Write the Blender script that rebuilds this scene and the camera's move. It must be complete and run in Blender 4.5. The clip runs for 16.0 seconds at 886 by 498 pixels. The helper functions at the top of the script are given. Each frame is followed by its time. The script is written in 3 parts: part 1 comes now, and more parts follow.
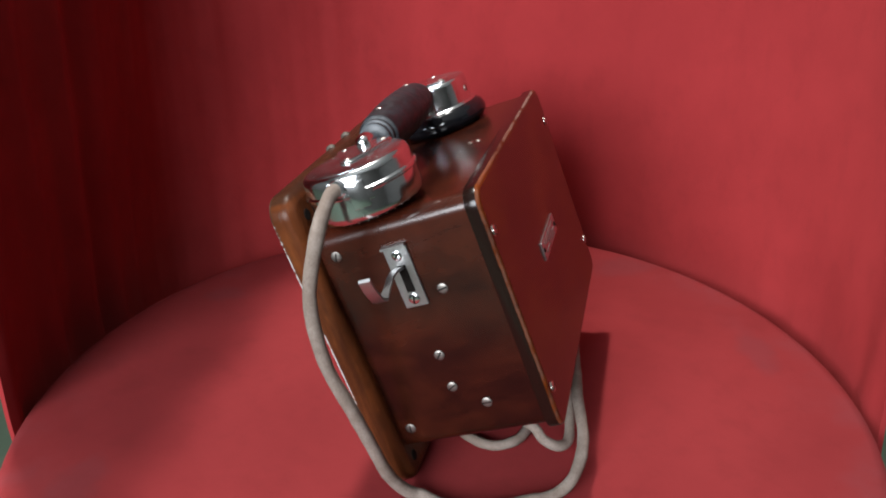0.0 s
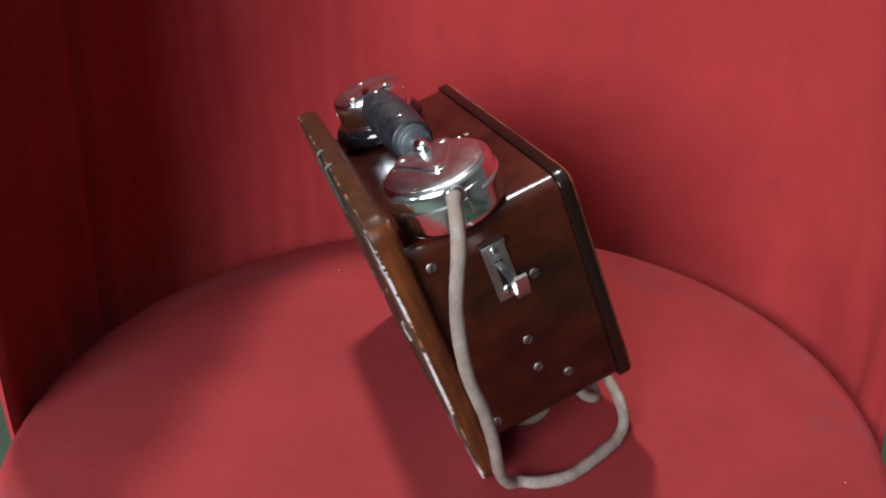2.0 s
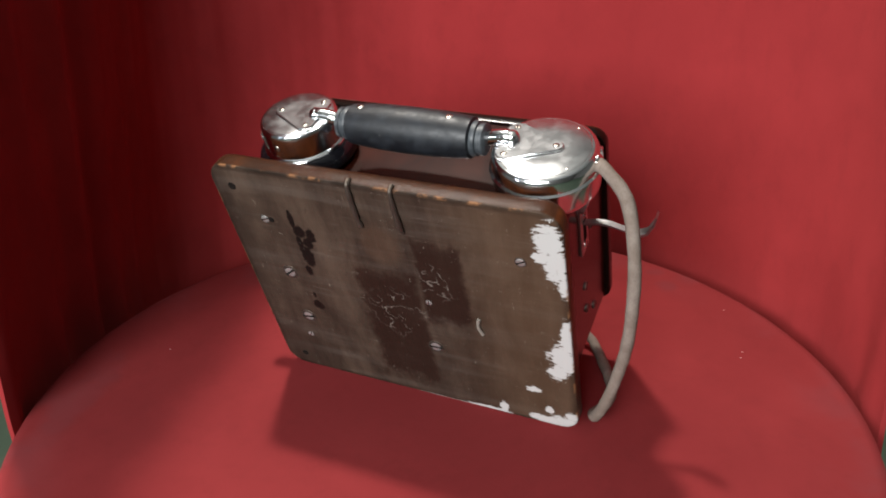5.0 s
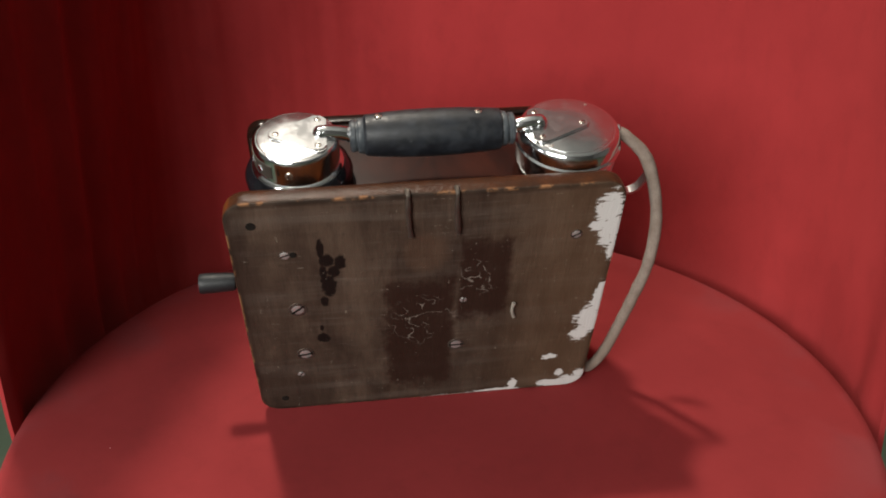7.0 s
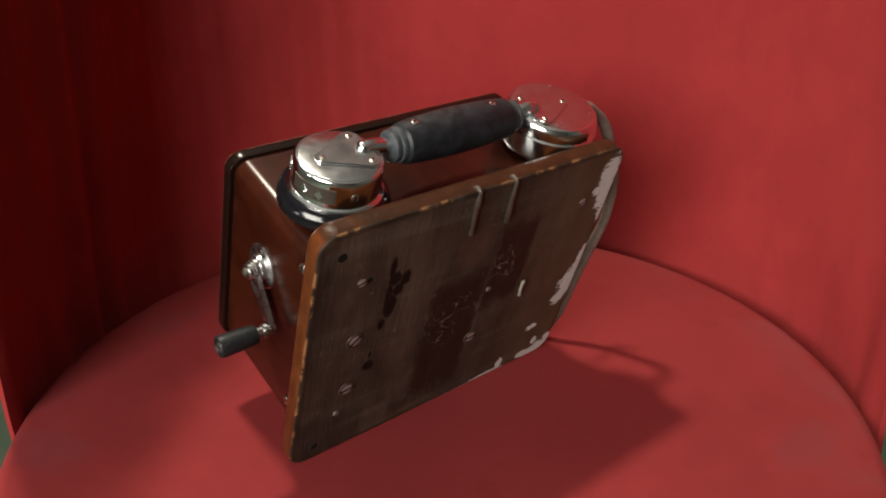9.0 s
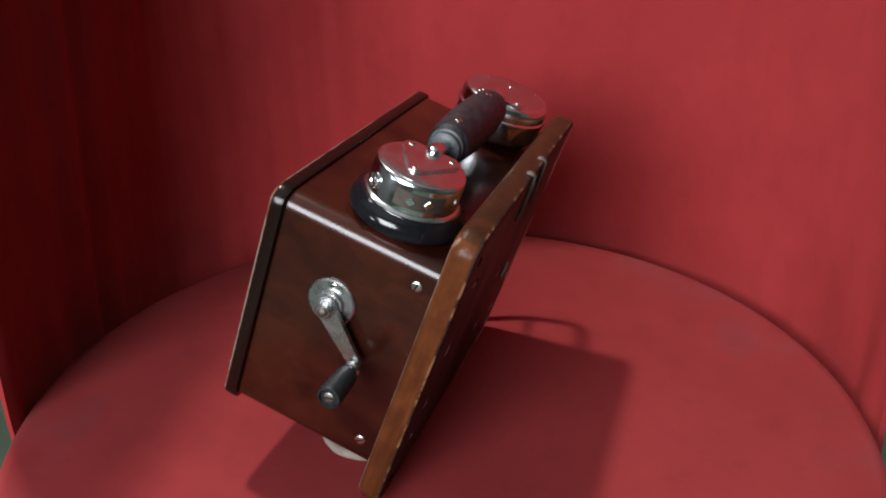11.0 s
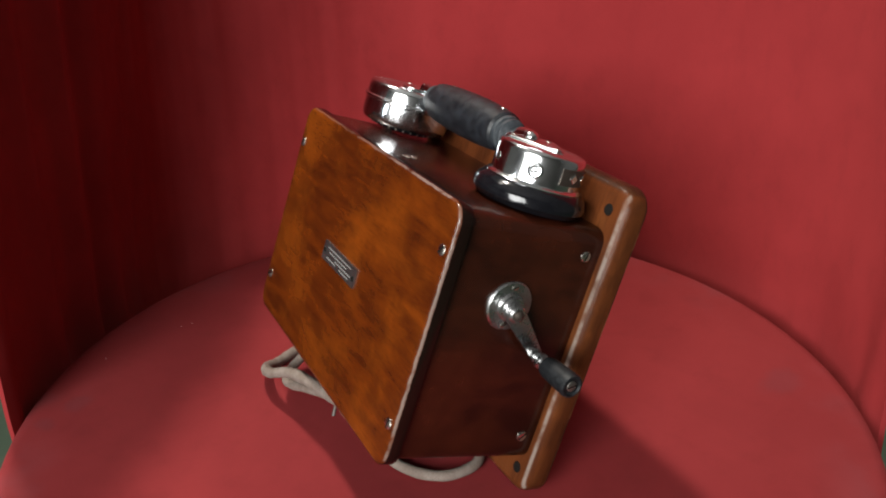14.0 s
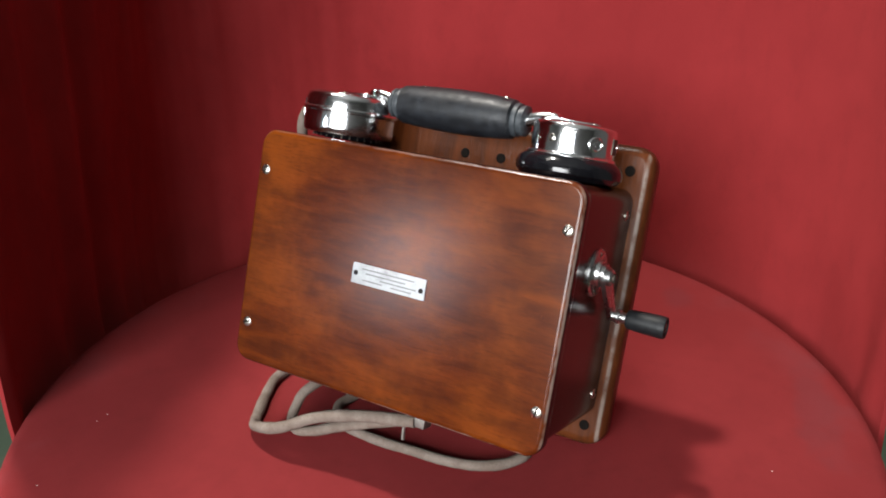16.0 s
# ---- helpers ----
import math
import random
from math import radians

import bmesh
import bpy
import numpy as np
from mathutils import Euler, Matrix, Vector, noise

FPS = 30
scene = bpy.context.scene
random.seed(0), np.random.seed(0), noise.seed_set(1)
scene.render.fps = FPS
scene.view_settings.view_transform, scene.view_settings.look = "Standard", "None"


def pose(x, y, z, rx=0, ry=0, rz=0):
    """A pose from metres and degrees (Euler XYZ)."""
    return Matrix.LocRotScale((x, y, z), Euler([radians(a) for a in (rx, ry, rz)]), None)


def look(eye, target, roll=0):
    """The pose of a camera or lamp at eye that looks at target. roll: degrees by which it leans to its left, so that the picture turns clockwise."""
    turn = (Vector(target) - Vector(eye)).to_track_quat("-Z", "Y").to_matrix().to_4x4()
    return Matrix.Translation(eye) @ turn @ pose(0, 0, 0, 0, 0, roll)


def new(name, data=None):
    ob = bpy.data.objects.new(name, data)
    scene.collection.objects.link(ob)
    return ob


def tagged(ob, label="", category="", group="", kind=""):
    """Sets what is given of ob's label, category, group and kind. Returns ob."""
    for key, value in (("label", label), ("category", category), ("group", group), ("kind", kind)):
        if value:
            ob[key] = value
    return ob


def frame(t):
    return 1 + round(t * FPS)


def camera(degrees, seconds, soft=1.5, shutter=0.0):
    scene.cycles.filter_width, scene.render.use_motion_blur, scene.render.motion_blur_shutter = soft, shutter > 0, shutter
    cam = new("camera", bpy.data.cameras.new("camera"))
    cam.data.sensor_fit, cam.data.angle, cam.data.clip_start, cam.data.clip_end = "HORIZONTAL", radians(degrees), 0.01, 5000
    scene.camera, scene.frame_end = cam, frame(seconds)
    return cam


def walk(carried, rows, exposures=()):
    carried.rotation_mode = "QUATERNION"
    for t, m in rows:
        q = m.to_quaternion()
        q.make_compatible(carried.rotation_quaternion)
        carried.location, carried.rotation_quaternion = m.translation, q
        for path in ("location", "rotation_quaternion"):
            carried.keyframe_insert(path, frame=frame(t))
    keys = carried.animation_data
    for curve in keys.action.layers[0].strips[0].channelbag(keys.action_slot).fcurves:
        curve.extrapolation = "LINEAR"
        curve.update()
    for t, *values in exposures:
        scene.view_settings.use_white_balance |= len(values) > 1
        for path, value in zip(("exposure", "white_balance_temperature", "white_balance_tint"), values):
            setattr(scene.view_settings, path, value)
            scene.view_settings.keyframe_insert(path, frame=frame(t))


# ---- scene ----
# camera: stands still on a stand before the turntable
cam = camera(56.55, 16.0, soft=1.9)
EYE = pose(0, -0.52, 0.3645, 64.955, 0, -0.464) @ pose(0, 0, 0, 0, 0, -1.01)
SPEED = 15.846  # degrees a second that the turntable turns
walk(cam, [(0, EYE), (16, EYE)], [(0, 0.28, 6450, 10), (1.0, 0.28, 6300, 10), (4.2, 0.24, 6550, 10), (6.3, 0.06, 7300, 10), (7.5, -0.01, 7600, 10), (8.2, -0.02, 8500, 10), (10.3, 0.03, 6500, 10), (11.0, 0.03, 6500, 10), (12.5, 0.24, 9300, 10), (13.4, 0.04, 7000, 10), (15.4, 0.02, 7000, 10), (16, 0.12, 6800, 10)])

# ---- light: a ceiling panel behind and to the left, a window to the left, dim room ----
world = bpy.data.worlds.new("room_air")
scene.world = world
world.use_nodes = True
world.node_tree.nodes["Background"].inputs[0].default_value = (0.9, 0.95, 1.0, 1)
world.node_tree.nodes["Background"].inputs[1].default_value = 0.0


def area_light(name, eye, target, sx, sy, watts, color):
    d = bpy.data.lights.new(name, "AREA")
    d.shape, d.size, d.size_y, d.energy, d.color = "RECTANGLE", sx, sy, watts, color
    ob = new(name, d)
    ob.matrix_world = look(eye, target)
    return ob


area_light("ceiling_panel_light", (-0.46, 0.50, 2.30), (0, 0, 0.1), 0.15, 0.15, 51, (1.0, 0.97, 0.93))
area_light("ceiling_panel_light", (-0.95, 0.30, 2.30), (0, 0, 0.1), 0.26, 0.26, 4.5, (1.0, 0.97, 0.93))
area_light("window_light", (-1.33, -2.25, 1.08), (0, 0.1, 0.14), 1.1, 1.25, 104, (0.90, 0.95, 1.0))
# added fill that widens the window's light and softens the telephone's shadow
area_light("window_fill_light", (-0.68, -2.74, 1.12), (0, 0.1, 0.14), 0.46, 1.2, 34, (0.90, 0.95, 1.0))
area_light("small_window_light", (-2.36, -1.36, 0.56), (0, 0, 0.14), 0.26, 0.28, 5.6, (0.80, 0.88, 1.0))


# ---- materials ----
def material(name):
    m = bpy.data.materials.new(name)
    m.use_nodes = True
    return m, m.node_tree.nodes, m.node_tree.links, m.node_tree.nodes["Principled BSDF"]


class Graph:
    """A small helper to write shader nodes in few lines."""

    def __init__(self, name, rough=0.5, metal=0.0, coat=0.0, spec=0.5):
        self.m, self.n, self.l, self.b = material(name)
        self.b.inputs["Roughness"].default_value = rough
        self.b.inputs["Metallic"].default_value = metal
        self.b.inputs["Coat Weight"].default_value = coat
        self.b.inputs["Coat Roughness"].default_value = 0.12
        self.b.inputs["Specular IOR Level"].default_value = spec
        self.pos = self.n.new("ShaderNodeTexCoord").outputs["Object"]

    def put(self, socket, value):
        if isinstance(value, bpy.types.NodeSocket):
            self.l.new(value, socket)
        else:
            socket.default_value = value

    def stretch(self, scale, vec=None):
        v = self.n.new("ShaderNodeVectorMath")
        v.operation = "MULTIPLY"
        self.put(v.inputs[0], vec or self.pos)
        v.inputs[1].default_value = scale
        return v.outputs[0]

    def noise(self, scale, detail=4, rough=0.55, vec=None, distort=0.0):
        t = self.n.new("ShaderNodeTexNoise")
        t.inputs["Scale"].default_value, t.inputs["Detail"].default_value = scale, detail
        t.inputs["Roughness"].default_value, t.inputs["Distortion"].default_value = rough, distort
        self.put(t.inputs["Vector"], vec or self.pos)
        return t.outputs["Fac"]

    def math(self, op, a, b=0.0, clamp=False):
        t = self.n.new("ShaderNodeMath")
        t.operation, t.use_clamp = op, clamp
        self.put(t.inputs[0], a)
        self.put(t.inputs[1], b)
        return t.outputs[0]

    def span(self, x, a, b, c=0.0, d=1.0):
        t = self.n.new("ShaderNodeMapRange")
        t.interpolation_type = "SMOOTHSTEP"
        self.put(t.inputs[0], x)
        for i, v in enumerate((a, b, c, d)):
            t.inputs[i + 1].default_value = v
        return t.outputs[0]

    def mix(self, fac, a, b):
        t = self.n.new("ShaderNodeMix")
        t.data_type = "RGBA"
        self.put(t.inputs[0], fac)
        for sock, v in ((t.inputs[6], a), (t.inputs[7], b)):
            self.put(sock, v if isinstance(v, bpy.types.NodeSocket) else (*v, 1))
        return t.outputs[2]

    def axes(self, vec=None):
        t = self.n.new("ShaderNodeSeparateXYZ")
        self.put(t.inputs[0], vec or self.pos)
        return t.outputs

    def bump(self, height, strength=0.3, dist=0.001):
        t = self.n.new("ShaderNodeBump")
        t.inputs["Strength"].default_value, t.inputs["Distance"].default_value = strength, dist
        self.put(t.inputs["Height"], height)
        self.l.new(t.outputs[0], self.b.inputs["Normal"])
        return t.outputs[0]

    def done(self, color=None, rough=None):
        if color is not None:
            self.put(self.b.inputs["Base Color"], color if isinstance(color, bpy.types.NodeSocket) else (*color, 1))
        if rough is not None:
            self.put(self.b.inputs["Roughness"], rough)
        return self.m

    def patch(self, x, z, blobs, wobble, soft, square=False):
        """1 inside any of the ellipses or rectangles (cx, cz, half width, half height), whose edge is ragged by wobble."""
        total = None
        for cx, cz, hx, hz in blobs:
            dx = self.math("DIVIDE", self.math("SUBTRACT", x, cx), hx)
            dz = self.math("DIVIDE", self.math("SUBTRACT", z, cz), hz)
            if square:
                d = self.math("MAXIMUM", self.math("ABSOLUTE", dx), self.math("ABSOLUTE", dz))
            else:
                d = self.math("SQRT", self.math("ADD", self.math("MULTIPLY", dx, dx), self.math("MULTIPLY", dz, dz)))
            d = self.math("ADD", d, wobble)
            s = self.span(d, 1.0 - soft, 1.0 + soft, 1.0, 0.0)
            total = s if total is None else self.math("MAXIMUM", total, s)
        return total


def cloth_material(name, stains, red=1.0, rest=1.0):
    tint = Vector((red, rest, rest))
    g = Graph(name, rough=0.95, spec=0.12)
    big = g.noise(7, 5, 0.6)
    fine = g.noise(900, 2, 0.7)
    col = g.mix(g.span(big, 0.3, 0.7), tint * Vector((0.1924, 0.01887, 0.02035)), tint * Vector((0.2368, 0.02442, 0.0259)))
    col = g.mix(g.math("MULTIPLY", fine, 0.35), col, tint * Vector((0.1554, 0.01702, 0.0185)))
    nap = g.noise(26, 6, 0.7) if stains else g.noise(1.0, 6, 0.7, g.stretch((50, 50, 26)))
    col = g.mix(g.math("MULTIPLY", g.span(nap, 0.45, 0.75), 0.30 if stains else 0.24), col, tint * Vector((0.1258, 0.01184, 0.01332)))
    if stains:
        ax = g.axes()
        w = g.math("MULTIPLY", g.math("SUBTRACT", g.noise(45, 5, 0.65), 0.5), 2.2)
        mask = g.patch(ax[0], ax[1], stains, w, 0.45)
        col = g.mix(g.math("MULTIPLY", mask, 0.22), col, (0.1036, 0.03848, 0.0444))
        rim = g.math("SQRT", g.math("ADD", g.math("MULTIPLY", ax[0], ax[0]), g.math("MULTIPLY", ax[1], ax[1])))
        worn = g.math("MULTIPLY", g.span(rim, 0.25, 0.305), g.span(g.noise(14, 4), 0.45, 0.65))
        col = g.mix(g.math("MULTIPLY", worn, 0.3), col, (0.1332, 0.04292, 0.0481))
    g.bump(g.math("ADD", g.noise(1400, 2, 0.6), g.math("MULTIPLY", g.noise(60, 3), 1.2)), 0.25, 0.0008)
    return g.done(col)


TABLE_CLOTH = cloth_material("red_table_cloth", [(0.205, -0.182, 0.010, 0.008), (0.232, -0.172, 0.006, 0.009), (0.18, 0.21, 0.03, 0.018), (-0.05, 0.27, 0.05, 0.014), (-0.24, -0.10, 0.015, 0.03), (-0.20, 0.17, 0.02, 0.012), (0.26, 0.05, 0.012, 0.03)], 0.94, 1.04)
CURTAIN_CLOTH = cloth_material("red_curtain_cloth", [], 1.20, 1.09)


def wood(name, dark, mid, light, grain, rough, coat, arris=False, spec=0.5):
    """Varnished wood, grain scale in x, y, z."""
    g = Graph(name, rough=rough, coat=coat, spec=spec)
    v = g.stretch(grain)
    warp = g.noise(1.0, 6, 0.62, v, 0.6)
    fine = g.noise(4.5, 4, 0.7, v)
    cloud = g.noise(16, 4, 0.6)
    col = g.mix(g.span(warp, 0.3, 0.7), dark, mid)
    col = g.mix(g.math("MULTIPLY", g.span(cloud, 0.4, 0.75), 0.65), col, light)
    col = g.mix(g.math("MULTIPLY", g.span(fine, 0.52, 0.75), 0.3), col, dark)
    broad = g.noise(9, 3, 0.55, g.stretch((0.6, 1, 1.5)))
    col = g.mix(g.math("MULTIPLY", g.span(broad, 0.46, 0.68), 0.38), col, dark)
    scratch = g.noise(3.0, 3, 0.8, g.stretch((220, 60, 40)))
    col = g.mix(g.math("MULTIPLY", g.span(scratch, 0.68, 0.74), 0.25), col, light)
    if arris:
        fleck = g.noise(1.0, 3, 0.7, g.stretch((85, 60, 820)))
        col = g.mix(g.math("MULTIPLY", g.span(fleck, 0.52, 0.68), 0.42), col, dark)
        glow = g.noise(1.0, 4, 0.6, g.stretch((11, 20, 30)), 0.3)
        col = g.mix(g.math("MULTIPLY", g.span(glow, 0.5, 0.75), 0.36), col, light)
        # near-black sides; the pale edge paints rubbed wear and the edge highlight together
        y = g.axes()[1]
        y = g.math("ADD", y, g.math("MULTIPLY", g.math("SUBTRACT", g.noise(140, 3), 0.5), 0.0012))
        worn = g.math("MULTIPLY", g.span(y, -0.1192, -0.1187), g.span(y, -0.1180, -0.1172, 1.0, 0.0))
        worn = g.math("MULTIPLY", worn, g.span(g.noise(55, 4, 0.6), 0.36, 0.56))
        col = g.mix(g.span(y, -0.1180, -0.1170), col, (0.008, 0.0035, 0.0025))
        col = g.mix(g.math("MULTIPLY", worn, g.span(g.axes()[0], -0.08, 0.11, 0.12, 0.5)), col, (0.30, 0.24, 0.21))
    g.bump(g.math("ADD", fine, g.math("MULTIPLY", g.noise(50, 4), 0.8)), 0.08, 0.0006)
    g.done(col, g.span(cloud, 0.3, 0.7, rough * 0.97, rough * 1.05))
    return g.m


COVER_WOOD = wood("polished_mahogany", (0.040, 0.0075, 0.0019), (0.088, 0.0160, 0.0023), (0.200, 0.044, 0.0044), (22, 60, 110), 0.20, 0.0, True, 0.27)
CASE_WOOD = wood("dark_mahogany", (0.008, 0.0020, 0.0013), (0.027, 0.0052, 0.0024), (0.056, 0.0110, 0.0040), (40, 14, 50), 0.23, 0.0, False, 0.42)


def board_material():
    g = Graph("worn_backboard_wood", rough=0.5, spec=0.12)
    ax = g.axes()
    x, y, z = ax[0], ax[1], ax[2]
    v = g.stretch((70, 60, 9))
    warp = g.noise(1.0, 6, 0.62, v, 0.5)
    fine = g.noise(5, 4, 0.7, v)
    front = g.mix(g.span(warp, 0.3, 0.7), (0.043, 0.0120, 0.0048), (0.108, 0.0300, 0.0092))
    front = g.mix(g.math("MULTIPLY", g.span(g.noise(1.0, 5, 0.6, g.stretch((30, 30, 8))), 0.54, 0.74), 0.6), front, (0.21, 0.066, 0.018))
    edge = g.math("MAXIMUM", g.span(g.math("ABSOLUTE", x), 0.1165, 0.1185), g.span(g.math("ABSOLUTE", g.math("SUBTRACT", z, 0.0035)), 0.0980, 0.1000))
    front = g.mix(g.math("MULTIPLY", edge, g.span(g.noise(60, 5, 0.65), 0.36, 0.58, 0.45, 0.12)), front, (0.030, 0.010, 0.005))
    arris_line = g.math("MULTIPLY", g.math("MULTIPLY", g.span(x, 0.1140, 0.1155), g.span(x, 0.1165, 0.1178, 1.0, 0.0)), g.span(y, -0.0125, -0.0115, 1.0, 0.0))
    arris_line = g.math("MULTIPLY", arris_line, g.span(g.noise(60, 4, 0.6), 0.36, 0.56, 0.15, 0.7))
    front = g.mix(arris_line, front, (0.26, 0.21, 0.18))  # pale line along the +x arris
    top = g.math("MULTIPLY", g.span(z, 0.1005, 0.1030), g.span(g.noise(35, 5, 0.6), 0.30, 0.62, 0.9, 0.55))
    front = g.mix(top, front, (0.024, 0.0125, 0.008))  # top edge darker and greyer than the sides
    # unvarnished back: grey-brown, with cross marks, dark stains and flaking white paint
    up = g.noise(1.0, 5, 0.65, g.stretch((34, 10, 7)))
    bands = g.noise(1.0, 3, 0.6, g.stretch((6, 10, 95)))
    cloud = g.noise(20, 5, 0.6)
    back = g.mix(g.span(up, 0.3, 0.72), (0.0240, 0.0150, 0.0112), (0.0660, 0.0435, 0.0315))
    grit = g.noise(1.0, 6, 0.8, g.stretch((160, 10, 160)))
    back = g.mix(g.math("MULTIPLY", g.span(grit, 0.54, 0.68), 0.5), back, (0.018, 0.012, 0.010))
    cross = g.noise(1.0, 4, 0.7, g.stretch((26, 10, 330)))
    back = g.mix(g.math("MULTIPLY", g.span(cross, 0.56, 0.72), 0.28), back, (0.125, 0.10, 0.085))
    back = g.mix(g.math("MULTIPLY", g.span(bands, 0.45, 0.7), 0.28), back, (0.0972, 0.07776, 0.06624))
    back = g.mix(g.math("MULTIPLY", g.span(g.noise(1.0, 5, 0.65, g.stretch((13, 10, 11)), 0.8), 0.44, 0.64), 0.5), back, (0.017, 0.0105, 0.0082))
    warm = g.span(x, -0.10, -0.02, 1.0, 0.0)
    back = g.mix(g.math("MULTIPLY", warm, 0.45), back, (0.09, 0.0504, 0.0288))
    wob = g.math("MULTIPLY", g.math("SUBTRACT", g.noise(75, 6, 0.7), 0.5), 0.95)
    tan = g.patch(x, z, [(0.002, 0.057, 0.014, 0.016)], wob, 0.3)
    back = g.mix(g.math("MULTIPLY", tan, 0.3), back, (0.0792, 0.04176, 0.02592))
    dark = g.patch(x, z, [(0.0055, -0.024, 0.0225, 0.056), (-0.037, 0.028, 0.0165, 0.036)], wob, 0.16, True)
    back = g.mix(g.math("MULTIPLY", dark, 0.85), back, (0.016, 0.007, 0.005))
    wob2 = g.math("MULTIPLY", g.math("SUBTRACT", g.noise(230, 5, 0.7), 0.5), 1.5)
    blot = g.patch(x, z, [(0.0665, 0.066, 0.0022, 0.008), (0.0635, 0.0555, 0.0045, 0.0055), (0.0552, 0.0535, 0.0034, 0.0065), (0.0595, 0.0455, 0.004, 0.005), (0.066, 0.045, 0.0022, 0.0065), (0.0635, 0.033, 0.0048, 0.010), (0.067, 0.018, 0.0026, 0.005), (0.0705, -0.0185, 0.0044, 0.0046), (0.0708, -0.008, 0.0012, 0.003)], wob2, 0.16)
    back = g.mix(blot, back, (0.0065, 0.0045, 0.0038))
    wob3 = g.math("MULTIPLY", g.math("SUBTRACT", g.noise(1.0, 5, 0.7, g.stretch((130, 10, 360))), 0.5), 3.0)
    white = g.patch(x, z, [(-0.1115, 0.084, 0.0085, 0.014), (-0.115, 0.066, 0.0080, 0.014), (-0.1195, 0.049, 0.0045, 0.011), (-0.106, 0.071, 0.0055, 0.004), (-0.1185, 0.000, 0.0055, 0.018), (-0.1145, -0.02, 0.0095, 0.014), (-0.1090, -0.036, 0.0065, 0.007), (-0.112, -0.092, 0.0105, 0.007), (-0.0965, -0.0935, 0.012, 0.005), (-0.117, -0.083, 0.005, 0.005), (-0.100, -0.081, 0.003, 0.004), (-0.0655, -0.090, 0.003, 0.006), (-0.0905, -0.060, 0.005, 0.0035), (-0.055, -0.0965, 0.016, 0.0024), (-0.02, -0.0983, 0.025, 0.0016)], wob3, 0.10)
    back = g.mix(white, back, (0.425, 0.4165, 0.408))
    scr = g.noise(1.0, 3, 0.85, g.stretch((420, 10, 60)))
    scr2 = g.noise(1.0, 3, 0.85, g.stretch((55, 10, 500)))
    marks = g.math("MAXIMUM", g.span(scr, 0.67, 0.70), g.span(scr2, 0.675, 0.705))
    back = g.mix(g.math("MULTIPLY", marks, 0.7), back, (0.20, 0.17, 0.14))
    rim = g.math("MAXIMUM", g.span(g.math("ABSOLUTE", x), 0.1185, 0.1205), g.span(g.math("ABSOLUTE", g.math("SUBTRACT", z, 0.0035)), 0.0995, 0.102))
    lines = g.span(g.math("ABSOLUTE", g.math("SUBTRACT", g.noise(48, 2, 0.6), 0.5)), 0.003, 0.011, 1.0, 0.0)
    where = g.patch(x, z, [(0.003, -0.008, 0.021, 0.022), (-0.032, 0.030, 0.012, 0.016)], wob, 0.3)
    where = g.math("MULTIPLY", where, g.span(g.noise(150, 3), 0.42, 0.52))
    back = g.mix(g.math("MULTIPLY", g.math("MULTIPLY", lines, where), 0.38), back, (0.27, 0.23, 0.20))
    bound = g.math("MAXIMUM", g.span(g.math("ABSOLUTE", x), 0.1150, 0.1195), g.span(g.math("ABSOLUTE", g.math("SUBTRACT", z, 0.0035)), 0.0965, 0.1008))
    dark_border = g.math("MULTIPLY", g.math("MULTIPLY", bound, g.math("SUBTRACT", 1.0, white)), g.span(g.noise(45, 4), 0.35, 0.6, 0.85, 0.4))
    back = g.mix(dark_border, back, (0.012, 0.007, 0.005))
    chip = g.math("MULTIPLY", rim, g.span(g.noise(70, 4, 0.7), 0.5, 0.62))
    back = g.mix(g.math("MULTIPLY", chip, 0.8), back, (0.24, 0.11, 0.05))
    fac = g.span(g.math("ADD", y, g.math("MULTIPLY", g.noise(120, 3), 0.0012)), -0.0016, -0.0002)
    col = g.mix(fac, front, back)
    g.bump(g.math("ADD", fine, g.math("MULTIPLY", cloud, 1.5)), 0.55, 0.0008)
    g.done(col, g.span(fac, 0, 1, 0.28, 0.50))
    return g.m


BOARD_WOOD = board_material()


def metal(name, color, rough, wear=0.12, tarnish=0.55, dents=0.0):
    g = Graph(name, rough=rough, metal=1.0)
    n = g.noise(90, 5, 0.65)
    pits = g.span(g.noise(420, 4, 0.75), 0.62, 0.72)
    col = g.mix(g.span(n, 0.45, 0.8), color, tuple(c * tarnish for c in color))
    col = g.mix(g.math("MULTIPLY", pits, 0.5), col, tuple(c * 0.4 for c in color))
    g.done(col, g.span(n, 0.35, 0.75, rough, rough + wear))
    if dents:
        g.bump(g.math("ADD", g.noise(170, 4, 0.6), g.math("MULTIPLY", g.noise(30, 2), 2.0)), dents, 0.0006)
    return g.m


CHROME = metal("nickel_plate", (0.75, 0.76, 0.77), 0.13, 0.08, 0.9, 0.16)
BRUSHED = metal("hazed_nickel", (0.62, 0.63, 0.64), 0.19, 0.08, 0.92, 0.10)
SATIN = metal("satin_nickel", (0.46, 0.46, 0.46), 0.32, 0.12)
STEEL = metal("worn_steel", (0.50, 0.50, 0.50), 0.22, 0.2, 0.6, 0.15)
SCREW = metal("screw_metal", (0.62, 0.58, 0.52), 0.22, 0.2)
IRON = metal("rusty_iron", (0.12, 0.10, 0.085), 0.55, 0.2)
WORN_SCREW = metal("worn_screw_metal", (0.24, 0.22, 0.20), 0.45, 0.2)
SCREW_GREY = metal("grey_screw_metal", (0.44, 0.43, 0.42), 0.58, 0.2)


